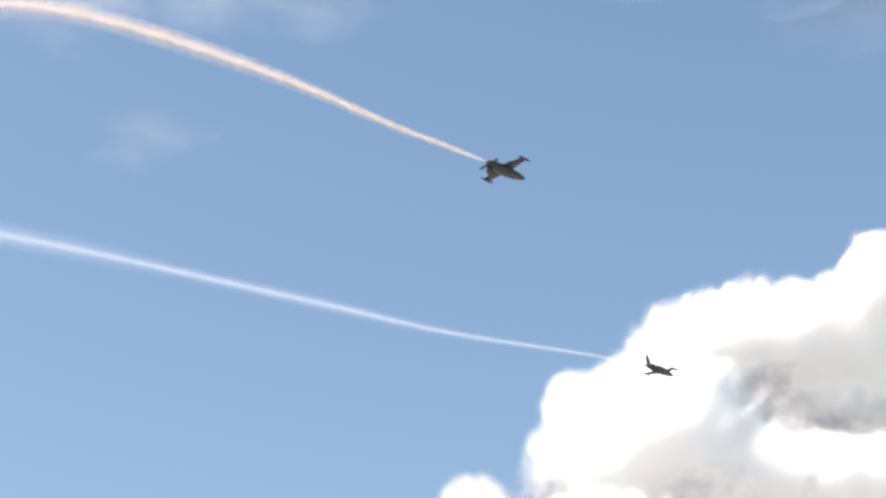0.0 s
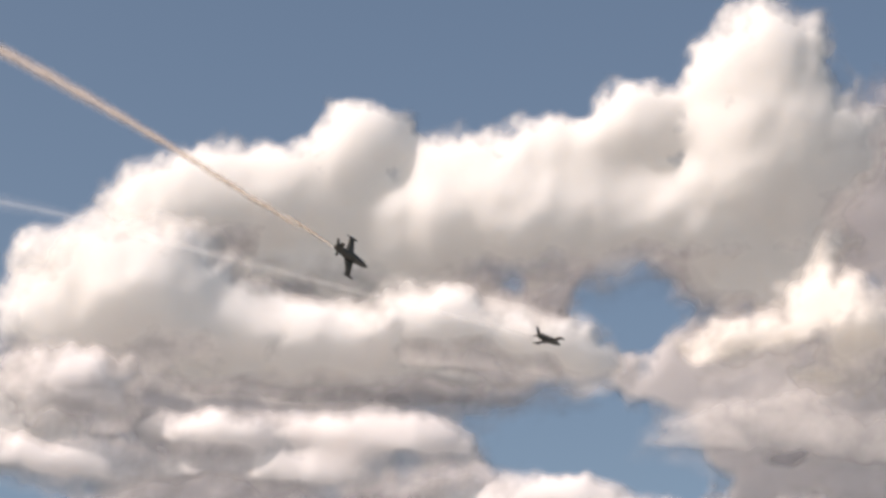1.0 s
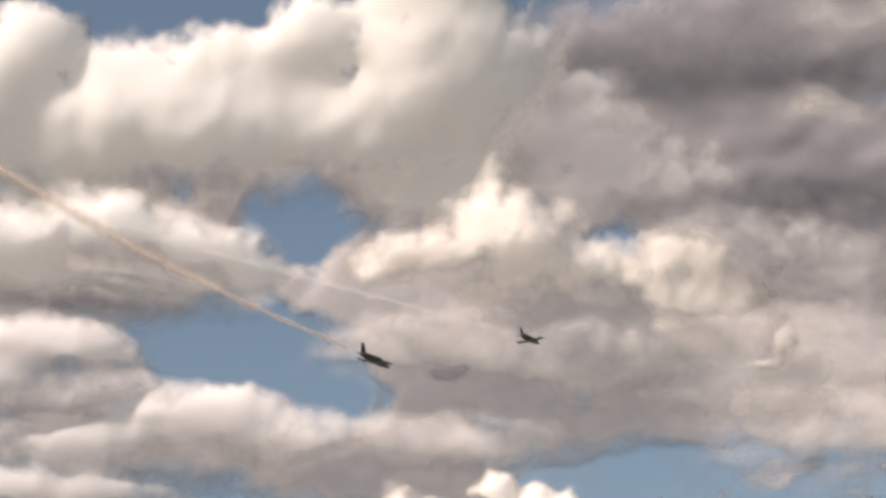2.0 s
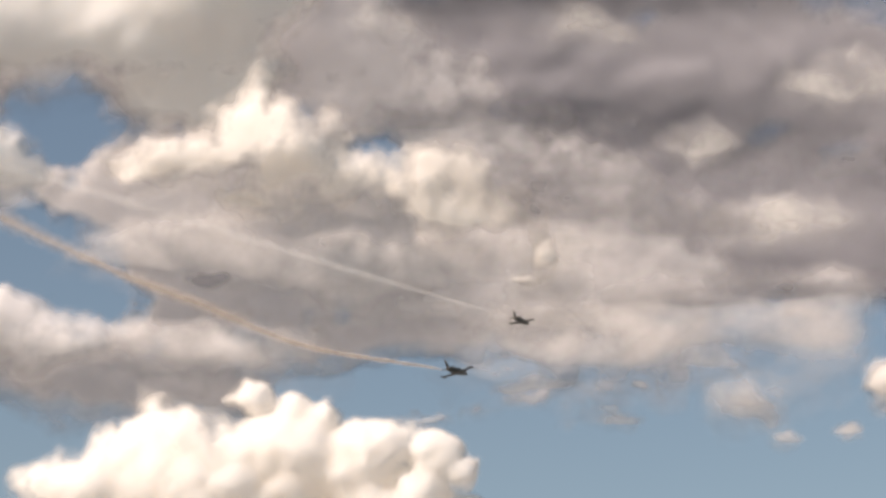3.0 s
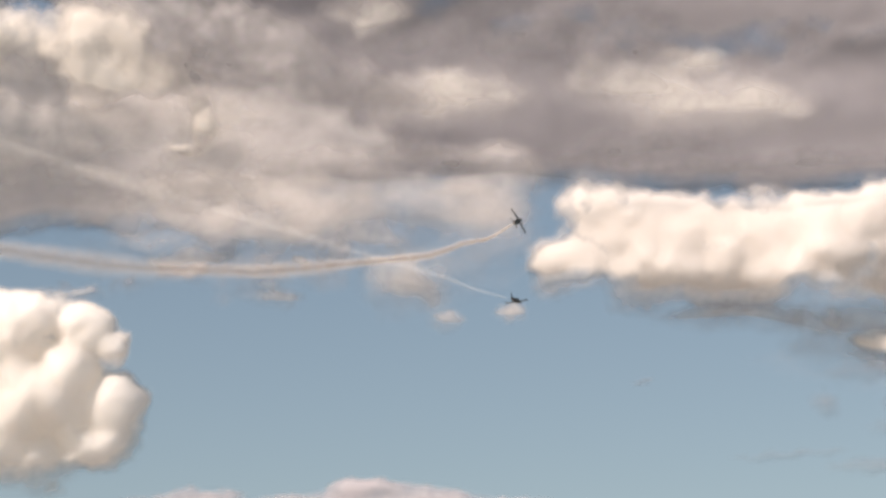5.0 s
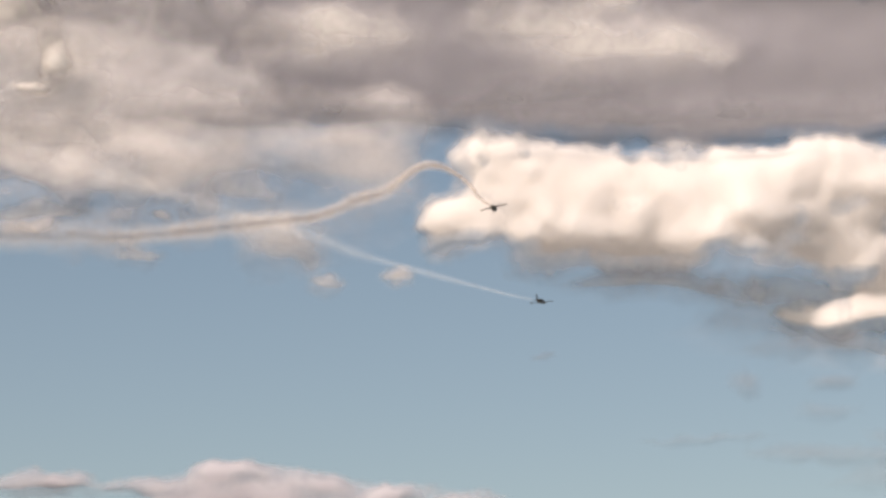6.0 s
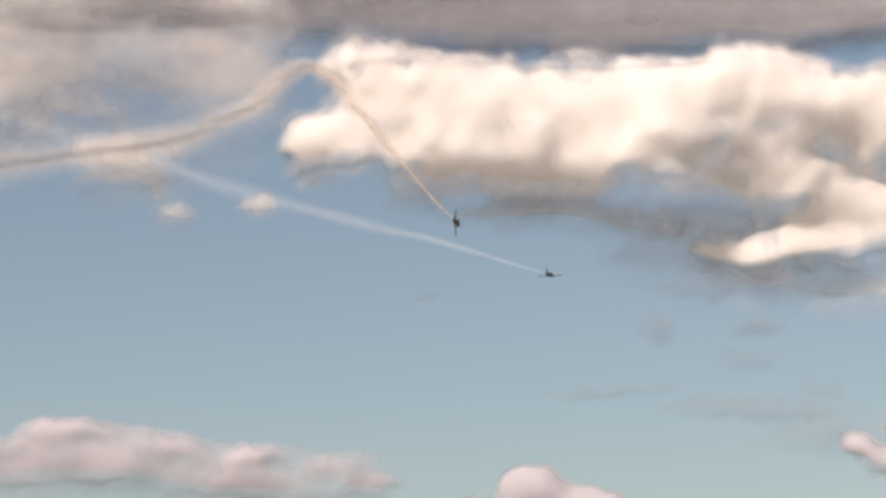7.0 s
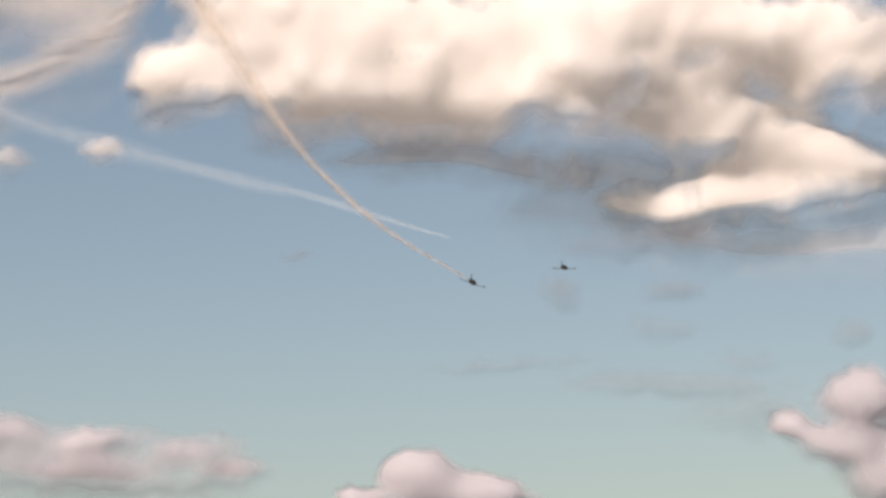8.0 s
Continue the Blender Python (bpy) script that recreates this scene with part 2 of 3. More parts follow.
    u, v, f = np.radians(U[keep]), np.radians(V[keep]), F[keep] * metre
    way = np.stack([np.sin(u) * np.cos(v), np.cos(u) * np.cos(v), np.sin(v)], -1)
    mid_way = bearing(*((lo + hi) / 2))
    centre = np.array(mid_way) * dist
    pts = np.concatenate([way * (dist - f)[:, None], way * (dist + 0.6 * f + 40.0)[:, None]]) - centre
    # the rim joins the face to the back
    a, b = q.ravel(), np.roll(q, -1, axis=1).ravel()
    key = np.minimum(a, b).astype(np.int64) * len(u) + np.maximum(a, b)
    _, first, count = np.unique(key, return_index=True, return_counts=True)
    a, b = a[first[count == 1]], b[first[count == 1]]
    faces = np.concatenate([q, q[:, ::-1] + len(u), np.stack([b, a, a + len(u), b + len(u)], -1)])
    me = bpy.data.meshes.new(name)
    me.vertices.add(len(pts))
    me.vertices.foreach_set("co", pts.astype(np.float32).ravel())
    me.loops.add(4 * len(faces))
    me.loops.foreach_set("vertex_index", faces.astype(np.int32).ravel())
    me.polygons.add(len(faces))
    me.polygons.foreach_set("loop_start", np.arange(0, 4 * len(faces), 4, dtype=np.int32))
    me.polygons.foreach_set("use_smooth", np.ones(len(faces), bool))
    me.update(calc_edges=True)
    a = me.attributes.new("matter", "FLOAT", "POINT")
    a.data.foreach_set("value", np.concatenate([density[keep], 0.4 * density[keep]]).astype(np.float32))
    me.materials.append(mat)
    ob = tagged(new(name, me), label, "cloud", "clouds in the sky")
    ob.location = Vector(centre) + EYE
    clouds.append((ob, dist))
    return ob


# heads of each cloud: bearing, height angle, half width, half height, bulge
BANK_TOP = [
    (-30.6, 21.0, 2.9, 1.2, 0.5), (-35.1, 22.2, 1.8, 1.4, 0.9), (-37.4, 20.9, 1.5, 1, 0.9), (-33.4, 22.6, 1.9, 1.2, 0.8),
    (-30.5, 23.9, 1.2, 1, 1), (-31.6, 23.0, 2.1, 1.2, 0.8), (-27.5, 23.1, 2.4, 1.3, 0.6), (-25.4, 23.6, 2.1, 1.2, 0.7),
    (-23.5, 24.5, 1.5, 1.1, 0.9), (-26.8, 22.0, 3, 1.4, 0.6), (-23.3, 22.4, 3, 1.4, 0.6), (-30.2, 21.7, 2.1, 1, 0.4),
    (-20.4, 25.7, 1.8, 1.4, 0.8), (-20.1, 23.7, 2.4, 1.8, 0.7), (-21.2, 20.9, 1.4, 0.77, 0.4), (-20.1, 24.2, 2.5, 1.7, 0.7),
    (-21.7, 22.4, 2.5, 1.3, 0.6), (-27.0, 22.3, 4.2, 1.3, 0.7), (-20.3, 21.6, 1.9, 1.3, 0.5),
]
BANK_LOW = [
    (-35.9, 21.0, 2.3, 1.3, 1), (-35.0, 20.1, 2.7, 1.2, 1), (-31.9, 19.5, 3.4, 0.96, 1), (-28.4, 20.0, 2.3, 0.9, 1),
    (-26.0, 19.6, 1.6, 0.77, 0.9), (-37.7, 19.7, 1.4, 1.2, 0.8), (-31.5, 18.6, 4.5, 0.51, 0.6), (-24.8, 19.0, 0.95, 0.64, 0.6),
    (-40.3, 17.9, 1.2, 1.2, 0.9), (-37.3, 19.2, 2, 1, 0.8), (-39.1, 17.1, 2.3, 1.2, 0.8), (-35.4, 20.0, 2, 1.3, 0.9),
]
BACK = [
    (-21.9, 18.3, 2, 1.5, 0.6), (-28.2, 19.4, 4.8, 2.3, 0.6), (-22.8, 21.2, 3.4, 1.7, 0.6), (-20.0, 17.7, 4.4, 2.8, 0.6),
    (-26.7, 15.5, 5.3, 1.5, 0.6), (-15.9, 19.6, 3.1, 2.9, 0.6), (-14.7, 16.4, 4.4, 2.1, 0.6), (-11.3, 17.3, 3.4, 2.9, 0.6),
    (-37.2, 17.9, 2.6, 1.8, 0.6), (-32.6, 18.7, 4.7, 1.8, 0.6), (-36.0, 18.7, 2.6, 1.9, 0.6), (-18.4, 18.9, 3.8, 1.8, 0.6),
    (-20.3, 16.7, 3.7, 1.3, 0.6), (-18.7, 22.2, 3.5, 1.9, 0.6), (-21.4, 14.4, 4, 1, 0.6), (-33.7, 16.0, 2.7, 1.7, 0.6),
    (-33.9, 21.6, 2.8, 1.4, 0.6), (-11.0, 17.2, 2.9, 1.1, 0.6),
]
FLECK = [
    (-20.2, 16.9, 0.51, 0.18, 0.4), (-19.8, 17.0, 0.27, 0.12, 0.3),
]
SHELF = [
    (-37.1, 18.1, 1.8, 1, 0.8), (-33.2, 17.3, 2.3, 0.64, 0.9), (-29.7, 17.3, 2, 0.64, 0.9), (-31.4, 16.4, 3.7, 0.64, 0.7),
    (-37.4, 16.3, 2.7, 0.77, 0.6), (-29.7, 17.1, 1.6, 0.7, 0.9), (-28.4, 16.9, 1.2, 0.58, 0.8), (-26.3, 15.7, 2.4, 0.77, 0.7),
    (-28.6, 15.1, 2.7, 0.64, 0.8), (-29.2, 14.0, 3.3, 0.77, 0.7), (-24.0, 15.3, 2, 0.77, 0.6), (-25.1, 16.1, 1.2, 0.38, 0.5),
    (-40.2, 16.4, 2, 0.77, 0.7),
]
FLAME = [
    (-16.6, 19.3, 2.2, 0.77, 0.5), (-13.8, 18.6, 2, 0.9, 0.5), (-18.9, 20.3, 1.7, 0.96, 0.9), (-19.8, 19.5, 2.2, 0.96, 0.9),
    (-18.0, 19.9, 1.2, 1, 0.9), (-19.1, 21.4, 0.41, 0.64, 0.5), (-21.1, 19.6, 1.1, 0.7, 0.7), (-14.8, 19.4, 1.1, 0.92, 0.9),
    (-13.7, 19.5, 0.75, 0.7, 0.9), (-14.7, 18.4, 0.81, 0.51, 0.7), (-11.9, 17.6, 0.48, 0.51, 0.8), (-12.6, 17.1, 0.54, 0.19, 0.6),
    (-18.7, 18.6, 1.6, 0.51, 0.6), (-14.9, 18.7, 0.94, 0.57, 0.7), (-19.2, 18.6, 0.94, 0.38, 0.5), (-21.6, 19.2, 0.81, 0.64, 0.7),
]
VEIL = [
    (-5.5, 15.0, 1.4, 1.1, 0.6), (-7.2, 16.3, 3.5, 0.89, 0.6), (-6.2, 15.6, 1.7, 1, 0.6), (-7.2, 14.3, 1.2, 0.76, 0.6),
    (-10.6, 15.1, 2.6, 0.76, 0.6), (-20.4, 17.5, 2.9, 1, 0.6), (-17.7, 17.0, 3.3, 1, 0.6), (-20.2, 15.5, 2.6, 0.64, 0.6),
    (-15.0, 17.4, 2.7, 0.89, 0.6), (-15.0, 16.1, 3.3, 0.64, 0.6), (-11.6, 16.7, 2.7, 0.76, 0.6), (-11.0, 15.5, 2.6, 0.76, 0.6),
    (-8.3, 15.7, 2.6, 0.76, 0.6), (-5.6, 15.6, 1.5, 0.57, 0.6), (-10.7, 13.9, 0.79, 0.2, 0.6), (-15.3, 13.9, 0.79, 0.23, 0.6),
    (-14.0, 17.1, 4, 1.3, 0.6), (-11.4, 15.3, 3.3, 1.3, 0.6), (-20.0, 15.1, 3.3, 0.9, 0.6),
]
STRATUS = [
    (-13.7, 24.2, 4.6, 1.5, 0.7), (-11.1, 21.4, 4.8, 1.8, 0.5), (-10.5, 19.1, 2.3, 1, 0.5), (-14.2, 22.2, 3.6, 1.4, 0.6),
    (-10.3, 21.6, 6.8, 1.9, 0.6), (-4.8, 21.2, 5.7, 2.2, 0.6), (-10.0, 19.5, 3.8, 1.5, 0.5), (-5.6, 18.6, 5.1, 1.5, 0.6),
    (-5.2, 17.2, 5.3, 0.89, 0.5), (-0.5, 16.6, 4.4, 0.76, 0.6), (0.9, 20.2, 4.1, 1.9, 0.5), (-6.3, 17.6, 5, 1.1, 0.6),
    (-0.5, 17.6, 5.8, 1.2, 0.6), (3.5, 17.6, 4.6, 1.3, 0.6), (1.2, 16.4, 6, 0.66, 0.6), (-5.1, 16.9, 2.8, 0.42, 0.5),
    (4.9, 16.5, 3, 0.53, 0.6), (-8.9, 24.4, 9.8, 1.9, 0.6), (4.2, 19.8, 5.9, 1.7, 0.6),
]
# brighter places of the grey layer, put in as white bodies before it
STRATUS_LIGHT = [
    (-12.0, 17.7, 0.74, 0.54, 0.9), (-8.2, 19.9, 0.7, 0.46, 0.9), (-4.3, 21.3, 1.6, 0.46, 0.6), (-6.7, 18.1, 1.2, 0.46, 0.6),
    (-2.1, 18.3, 1.2, 0.45, 0.6), (-11.0, 22.6, 0.83, 0.38, 0.6), (-16.0, 22.9, 0.86, 0.36, 0.6), (-10.8, 22.4, 0.92, 0.33, 0.6),
    (-10.2, 24.6, 1.3, 0.58, 0.6), (-0.8, 18.7, 0.56, 0.38, 0.9), (-6.8, 18.1, 1.2, 0.43, 0.6), (0.0, 17.7, 1.7, 0.46, 0.6),
    (-0.6, 17.9, 1.7, 0.55, 0.6), (-6.3, 18.1, 1.2, 0.46, 0.6), (-12.2, 17.6, 0.69, 0.5, 0.9), (-0.8, 18.7, 0.58, 0.28, 0.6),
]
CUMULUS = [
    (-19.1, 12.3, 2, 1.1, 0.8), (-18.1, 14.2, 0.42, 0.36, 1), (-17.4, 13.9, 0.55, 0.41, 1), (-18.4, 13.3, 1.2, 0.76, 1),
    (-16.0, 13.2, 0.85, 0.61, 1), (-17.1, 12.8, 1.6, 0.89, 0.9), (-14.7, 13.0, 0.59, 0.51, 1), (-14.1, 12.6, 0.37, 0.36, 1),
    (-15.1, 12.2, 0.78, 0.64, 0.9), (-14.0, 11.4, 0.6, 0.74, 1), (-14.4, 10.5, 0.91, 0.53, 0.9), (-15.8, 11.4, 1.4, 1.1, 0.9),
    (-17.5, 11.2, 1.6, 1.1, 0.8), (-16.9, 10.2, 2.3, 0.57, 0.7), (-19.1, 14.3, 0.59, 0.41, 1), (-20.8, 13.2, 1.3, 0.76, 1),
    (-21.2, 11.8, 2.9, 1.4, 0.8), (-20.1, 10.5, 3.2, 0.89, 0.6),
]
RIGHT_BANK = [
    (-2.4, 14.6, 1.9, 1, 1), (0.9, 14.5, 3.2, 1.2, 0.85), (-2.8, 15.6, 1.2, 0.75, 0.9), (-4.0, 14.5, 0.75, 0.66, 0.9),
    (-1.7, 15.3, 1.2, 0.79, 0.9), (-1.5, 14.1, 1.5, 0.68, 0.8), (0.1, 15.3, 1.4, 0.84, 0.9), (0.1, 14.0, 1.7, 0.71, 0.8),
    (1.8, 15.1, 1.4, 0.73, 0.7), (2.2, 14.3, 1.4, 0.99, 1.3), (3.8, 15.0, 1.4, 0.88, 0.8), (4.0, 13.8, 1.5, 0.77, 0.8),
    (3.9, 12.5, 1.5, 0.51, 0.8), (2.6, 15.5, 1.9, 0.43, 0.7), (5.3, 15.2, 1.9, 0.57, 0.8), (6.2, 14.5, 1.3, 0.83, 0.8),
    (4.9, 14.8, 1.4, 0.67, 0.9), (5.1, 12.5, 1.7, 0.42, 1), (6.3, 12.9, 0.94, 0.5, 0.8), (5.6, 13.2, 1.3, 0.54, 0.7),
]
RIGHT_BASE = [
    (-0.1, 13.3, 1.9, 0.42, 0.6), (2.8, 13.0, 2.1, 0.38, 0.6), (1.3, 13.2, 2.8, 0.38, 0.6), (5.0, 11.8, 2.7, 0.46, 0.6),
    (0.0, 13.2, 1.9, 0.4, 0.6), (2.8, 12.2, 2.3, 0.4, 0.6), (2.1, 12.6, 1.4, 0.44, 0.6), (6.4, 11.9, 1.4, 0.58, 0.6),
]
GREY_LEFT = [
    (-6.3, 16.1, 0.97, 0.4, 0.6), (-7.4, 13.9, 0.85, 0.61, 0.6), (-6.7, 13.3, 0.51, 0.22, 0.6), (-8.3, 15.2, 1, 0.55, 0.6),
    (-12.4, 14.7, 0.91, 0.29, 0.6), (-10.3, 15.8, 2.3, 0.5, 0.6), (-12.0, 16.1, 1.8, 0.5, 0.6), (-5.0, 13.5, 0.36, 0.17, 0.6),
    (-9.9, 14.6, 0.32, 0.14, 0.6), (-5.0, 13.4, 0.29, 0.15, 0.6), (-5.6, 15.6, 0.69, 0.24, 0.6), (-10.5, 13.9, 0.72, 0.23, 0.6),
]
LOW_LEFT = [
    (-8.5, 9.5, 0.7, 0.21, 0.9), (-6.9, 9.4, 1, 0.27, 0.8), (-5.3, 9.2, 1, 0.27, 0.7), (-3.8, 9.0, 0.87, 0.23, 0.6),
    (-7.1, 8.9, 2.6, 0.58, 0.6), (-9.1, 8.9, 1.4, 0.58, 0.5), (-3.2, 8.7, 0.58, 0.21, 0.5), (-12.3, 9.4, 1.3, 0.29, 0.7),
    (-10.2, 9.3, 1.3, 0.2, 0.6), (-8.3, 9.6, 0.78, 0.18, 0.9), (-4.9, 8.6, 2.3, 0.43, 0.5),
]
LOW_MID = [
    (-0.3, 8.5, 0.52, 0.33, 1), (0.7, 8.3, 0.52, 0.3, 0.9), (-1.1, 8.3, 0.51, 0.15, 0.8), (0.1, 8.2, 1.3, 0.22, 0.7),
]
LOW_RIGHT = [
    (6.4, 9.5, 0.56, 0.47, 0.9), (5.4, 9.1, 0.35, 0.27, 0.8), (6.1, 8.8, 0.8, 0.38, 0.7), (6.8, 8.3, 0.93, 0.5, 0.6),
]
WISPS = [
    (3.5, 11.3, 0.6, 0.17, 0.6), (1.8, 11.3, 0.26, 0.33, 0.6), (3.2, 10.7, 0.85, 0.22, 0.6), (0.9, 10.3, 1.4, 0.15, 0.6),
    (4.6, 10.1, 0.51, 0.22, 0.6), (6.2, 10.5, 0.34, 0.22, 0.6), (3.8, 9.8, 1.9, 0.23, 0.6), (1.8, 11.3, 0.37, 0.27, 0.6),
    (3.4, 11.3, 0.47, 0.19, 0.6), (-2.0, 11.9, 0.2, 0.066, 0.6), (-2.1, 11.9, 0.24, 0.067, 0.6), (4.9, 9.4, 1.6, 0.33, 0.6),
    (3.3, 12.0, 1.1, 0.24, 0.6),
]
HOLES = [
    (-23.9, 20.4, 0.98, 0.77, 0.6), (-24.9, 17.1, 1.7, 0.9, 0.6), (-23.3, 16.4, 1.1, 0.7, 0.6), (-16.1, 19.8, 0.68, 0.31, 0.6),
    (-15.6, 14.3, 2.2, 0.45, 0.6), (-14.3, 14.6, 1.6, 0.38, 0.6),
]
# shade under bases, in creases and across the layer, laid out as dark bodies
SHADE_PATCHES = [
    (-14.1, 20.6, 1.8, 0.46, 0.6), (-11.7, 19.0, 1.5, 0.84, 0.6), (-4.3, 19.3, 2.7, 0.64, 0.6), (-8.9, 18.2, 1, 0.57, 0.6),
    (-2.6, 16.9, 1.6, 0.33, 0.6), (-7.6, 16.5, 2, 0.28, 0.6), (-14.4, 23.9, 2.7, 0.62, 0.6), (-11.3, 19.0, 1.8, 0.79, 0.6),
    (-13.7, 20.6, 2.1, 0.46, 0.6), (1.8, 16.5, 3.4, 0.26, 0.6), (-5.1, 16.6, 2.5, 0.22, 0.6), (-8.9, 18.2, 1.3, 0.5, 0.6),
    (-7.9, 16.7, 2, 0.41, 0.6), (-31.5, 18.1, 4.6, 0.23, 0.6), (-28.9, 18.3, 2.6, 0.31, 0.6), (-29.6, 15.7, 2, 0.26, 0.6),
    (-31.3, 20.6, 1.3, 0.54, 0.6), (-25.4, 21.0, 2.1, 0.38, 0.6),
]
HAZE = [
    (-49.1, 29.7, 5.1, 0.9, 0.3), (-52.2, 29, 1.8, 1, 0.3), (-36.8, 30.6, 1.8, 0.3, 0.2), (-31.3, 29.9, 2.1, 1.2, 0.3),
    (-49.2, 26.1, 1.6, 0.9, 0.2),
]


cloud("cumulus_cloud", "bright white cumulus bank with a grey middle and billowing top", BANK_TOP, 4050, CLOUD, soft=1.0, tear=0.85, k=1, puff=0.25, puff_high=0.12, heads_up=0.3, relief=0.8, smooth=7, swell=0.6)
cloud("cumulus_cloud", "white cumulus with a flat dark grey base", BANK_LOW, 3650, CLOUD, soft=1.3, tear=0.7, ragged=0.65, k=2, puff=0.25, puff_high=0.15, heads_up=0.3, smooth=6, swell=0.65)
cloud("stratocumulus_cloud", "pale grey shelf of cloud under a cumulus bank", SHELF, 3500, MIST, soft=1.3, tear=0.7, ragged=0.7, k=3, stretch=1.0, puff=0.25, puff_high=0.15, smooth=6, swell=0.6)
cloud("cloud_veil", "soft grey cloud filling the gaps between cumulus", BACK, 4150, SHADE_PALE, puff=0.0, soft=1.0, ragged=0.7, opacity=0.9, k=21, relief=0.5, swell=0.15, stretch=1.1, tear=1.0, holes=HOLES)
cloud("cumulus_cloud", "ragged cream-white cumulus with flame-like torn tops", FLAME, 3500, IVORY, soft=1.8, k=4, tear=1.9, wisp=1.1)
cloud("cloud_veil", "thin grey veil of cloud with blue showing through", VEIL, 3560, MIST, puff=0.0, soft=1.8, ragged=0.9, opacity=0.5, k=5, relief=0.4, stretch=1.6, tear=1.5)
cloud("stratocumulus_cloud", "broad dark grey stratocumulus layer", STRATUS, 4900, SHADE_GREY, puff=0.05, puff_high=0.1, soft=1.2, tear=0.55, k=6, fray=0.9, relief=0.6, stretch=1.5, swell=0.2, heads_up=0.15, smooth=8)
for number, head in enumerate(STRATUS_LIGHT):
    cloud("lit_patch", "soft white patch standing for a sunlit place in the grey layer", [(*head[:2], 1.4 * head[2], 1.4 * head[3], head[4])], 3640, CLOUD, puff=0.0, soft=3.0, ragged=1.2, opacity=0.75, k=170 + number, relief=0.2, tear=1.4, wisp=1.6, stretch=1.1, swell=0.1)
# each hangs in front and darkens the cloud behind as shade would
for number, head in enumerate(SHADE_PATCHES):
    cloud("shade_patch", "soft dark patch standing for shade on the clouds behind it", [(*head[:2], 1.5 * head[2], 1.5 * head[3], head[4])], 3420, SHADE_DARK, puff=0.0, soft=3.2, ragged=1.2, opacity=1.0, k=190 + number, relief=0.1, swell=0.1, tear=1.2, wisp=0.9, stretch=1.2)
cloud("cumulus_cloud", "dense cream-white cauliflower cumulus with rounded heads", CUMULUS, 3300, IVORY, wisp=0.8, puff=1.6, puff_high=0.34, soft=0.8, ragged=0.7, relief=1.0, k=8, smooth=2, crinkle=0.2, tear=0.6, heads_up=0.9, swell=0.7)
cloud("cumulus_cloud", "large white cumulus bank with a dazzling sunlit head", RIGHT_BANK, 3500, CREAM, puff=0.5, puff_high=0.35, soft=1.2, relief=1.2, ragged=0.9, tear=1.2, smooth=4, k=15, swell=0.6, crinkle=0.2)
# the bank's shaded underside, added as a grey body of its own
cloud("bank_base", "flat base of the cumulus bank, its shade put into a grey body", RIGHT_BASE, 3470, SHADE_PALE, soft=2.6, opacity=0.8, puff=0.0, ragged=0.5, k=10, relief=0.0, swell=0.05, heads_up=0.0, crinkle=0.0, stretch=1.4, tear=0.6)
cloud("cloud_veil", "thin grey-pink broken cloud", GREY_LEFT, 3580, MIST, soft=2.0, ragged=1.0, opacity=0.65, k=11, relief=0.2, swell=0.2, tear=1.4)
cloud("cloud_wisp", "small dark grey cloud fleck", FLECK, 3380, SHADE_DARK, fray=0.0, puff=0.0, soft=1.3, tear=0.35, wisp=0.3, ragged=0.4, opacity=0.8, k=23, relief=0.05, swell=0.05, heads_up=0.0, stretch=1.6)
# the low clouds are less lit; their grey carries that
cloud("low_cloud", "low white cloud with ragged top near the horizon", LOW_LEFT, 3200, SHADE_GREY, soft=1.5, opacity=0.8, swell=0.35, k=12, stretch=1.3)
cloud("low_cloud", "small white cumulus head low in the sky", LOW_MID, 3200, SHADE_GREY, soft=0.9, k=13)
cloud("low_cloud", "white and grey cumulus low in the sky", LOW_RIGHT, 3200, SHADE_GREY, soft=1.0, k=14)
# thin cloud in shadow: the shadow is in the dark colour of these wisps
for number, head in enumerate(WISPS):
    cloud("cloud_wisp", "faint grey cloud wisp in the blue sky", [head], 3300, SHADE_DARK, fray=0.2, puff=0.0, soft=2.0, ragged=0.9, opacity=0.25, k=150 + number, relief=0.2, stretch=1.8, tear=1.6)
for number, head in enumerate(HAZE):
    cloud("cloud_wisp", "faint pinkish patch of high haze", [head], 4200, CLOUD, puff=0.0, soft=2.5, ragged=1.0, opacity=0.2, k=160 + number, relief=0.1, stretch=2.0, tear=1.8)


# ---- jets ----
def part(name, bm, mat, parent, label="", smooth=True):
    me = bpy.data.meshes.new(name)
    bmesh.ops.recalc_face_normals(bm, faces=bm.faces)
    bm.to_mesh(me)
    bm.free()
    me.materials.append(mat)
    if smooth:
        me.polygons.foreach_set("use_smooth", np.ones(len(me.polygons), bool))
    ob = new(name, me)
    ob.parent = parent
    if label:
        tagged(ob, label)
    return ob


def loft(rings, sides=20):
    """A closed skin over rings (y, x, z, half width, half height, squareness)."""
    bm = bmesh.new()
    loops = []
    for y, x, z, w, h, sq in rings:
        ring = []
        for i in range(sides):
            a = 2 * math.pi * i / sides
            c, s = math.cos(a), math.sin(a)
            e = 2 / sq
            ring.append(bm.verts.new((x + w * math.copysign(abs(c) ** e, c), y, z + h * math.copysign(abs(s) ** e, s))))
        loops.append(ring)
    for a, b in zip(loops, loops[1:]):
        for i in range(sides):
            bm.faces.new((a[i], a[(i + 1) % sides], b[(i + 1) % sides], b[i]))
    bm.faces.new(loops[0])
    bm.faces.new(loops[-1])
    return bm


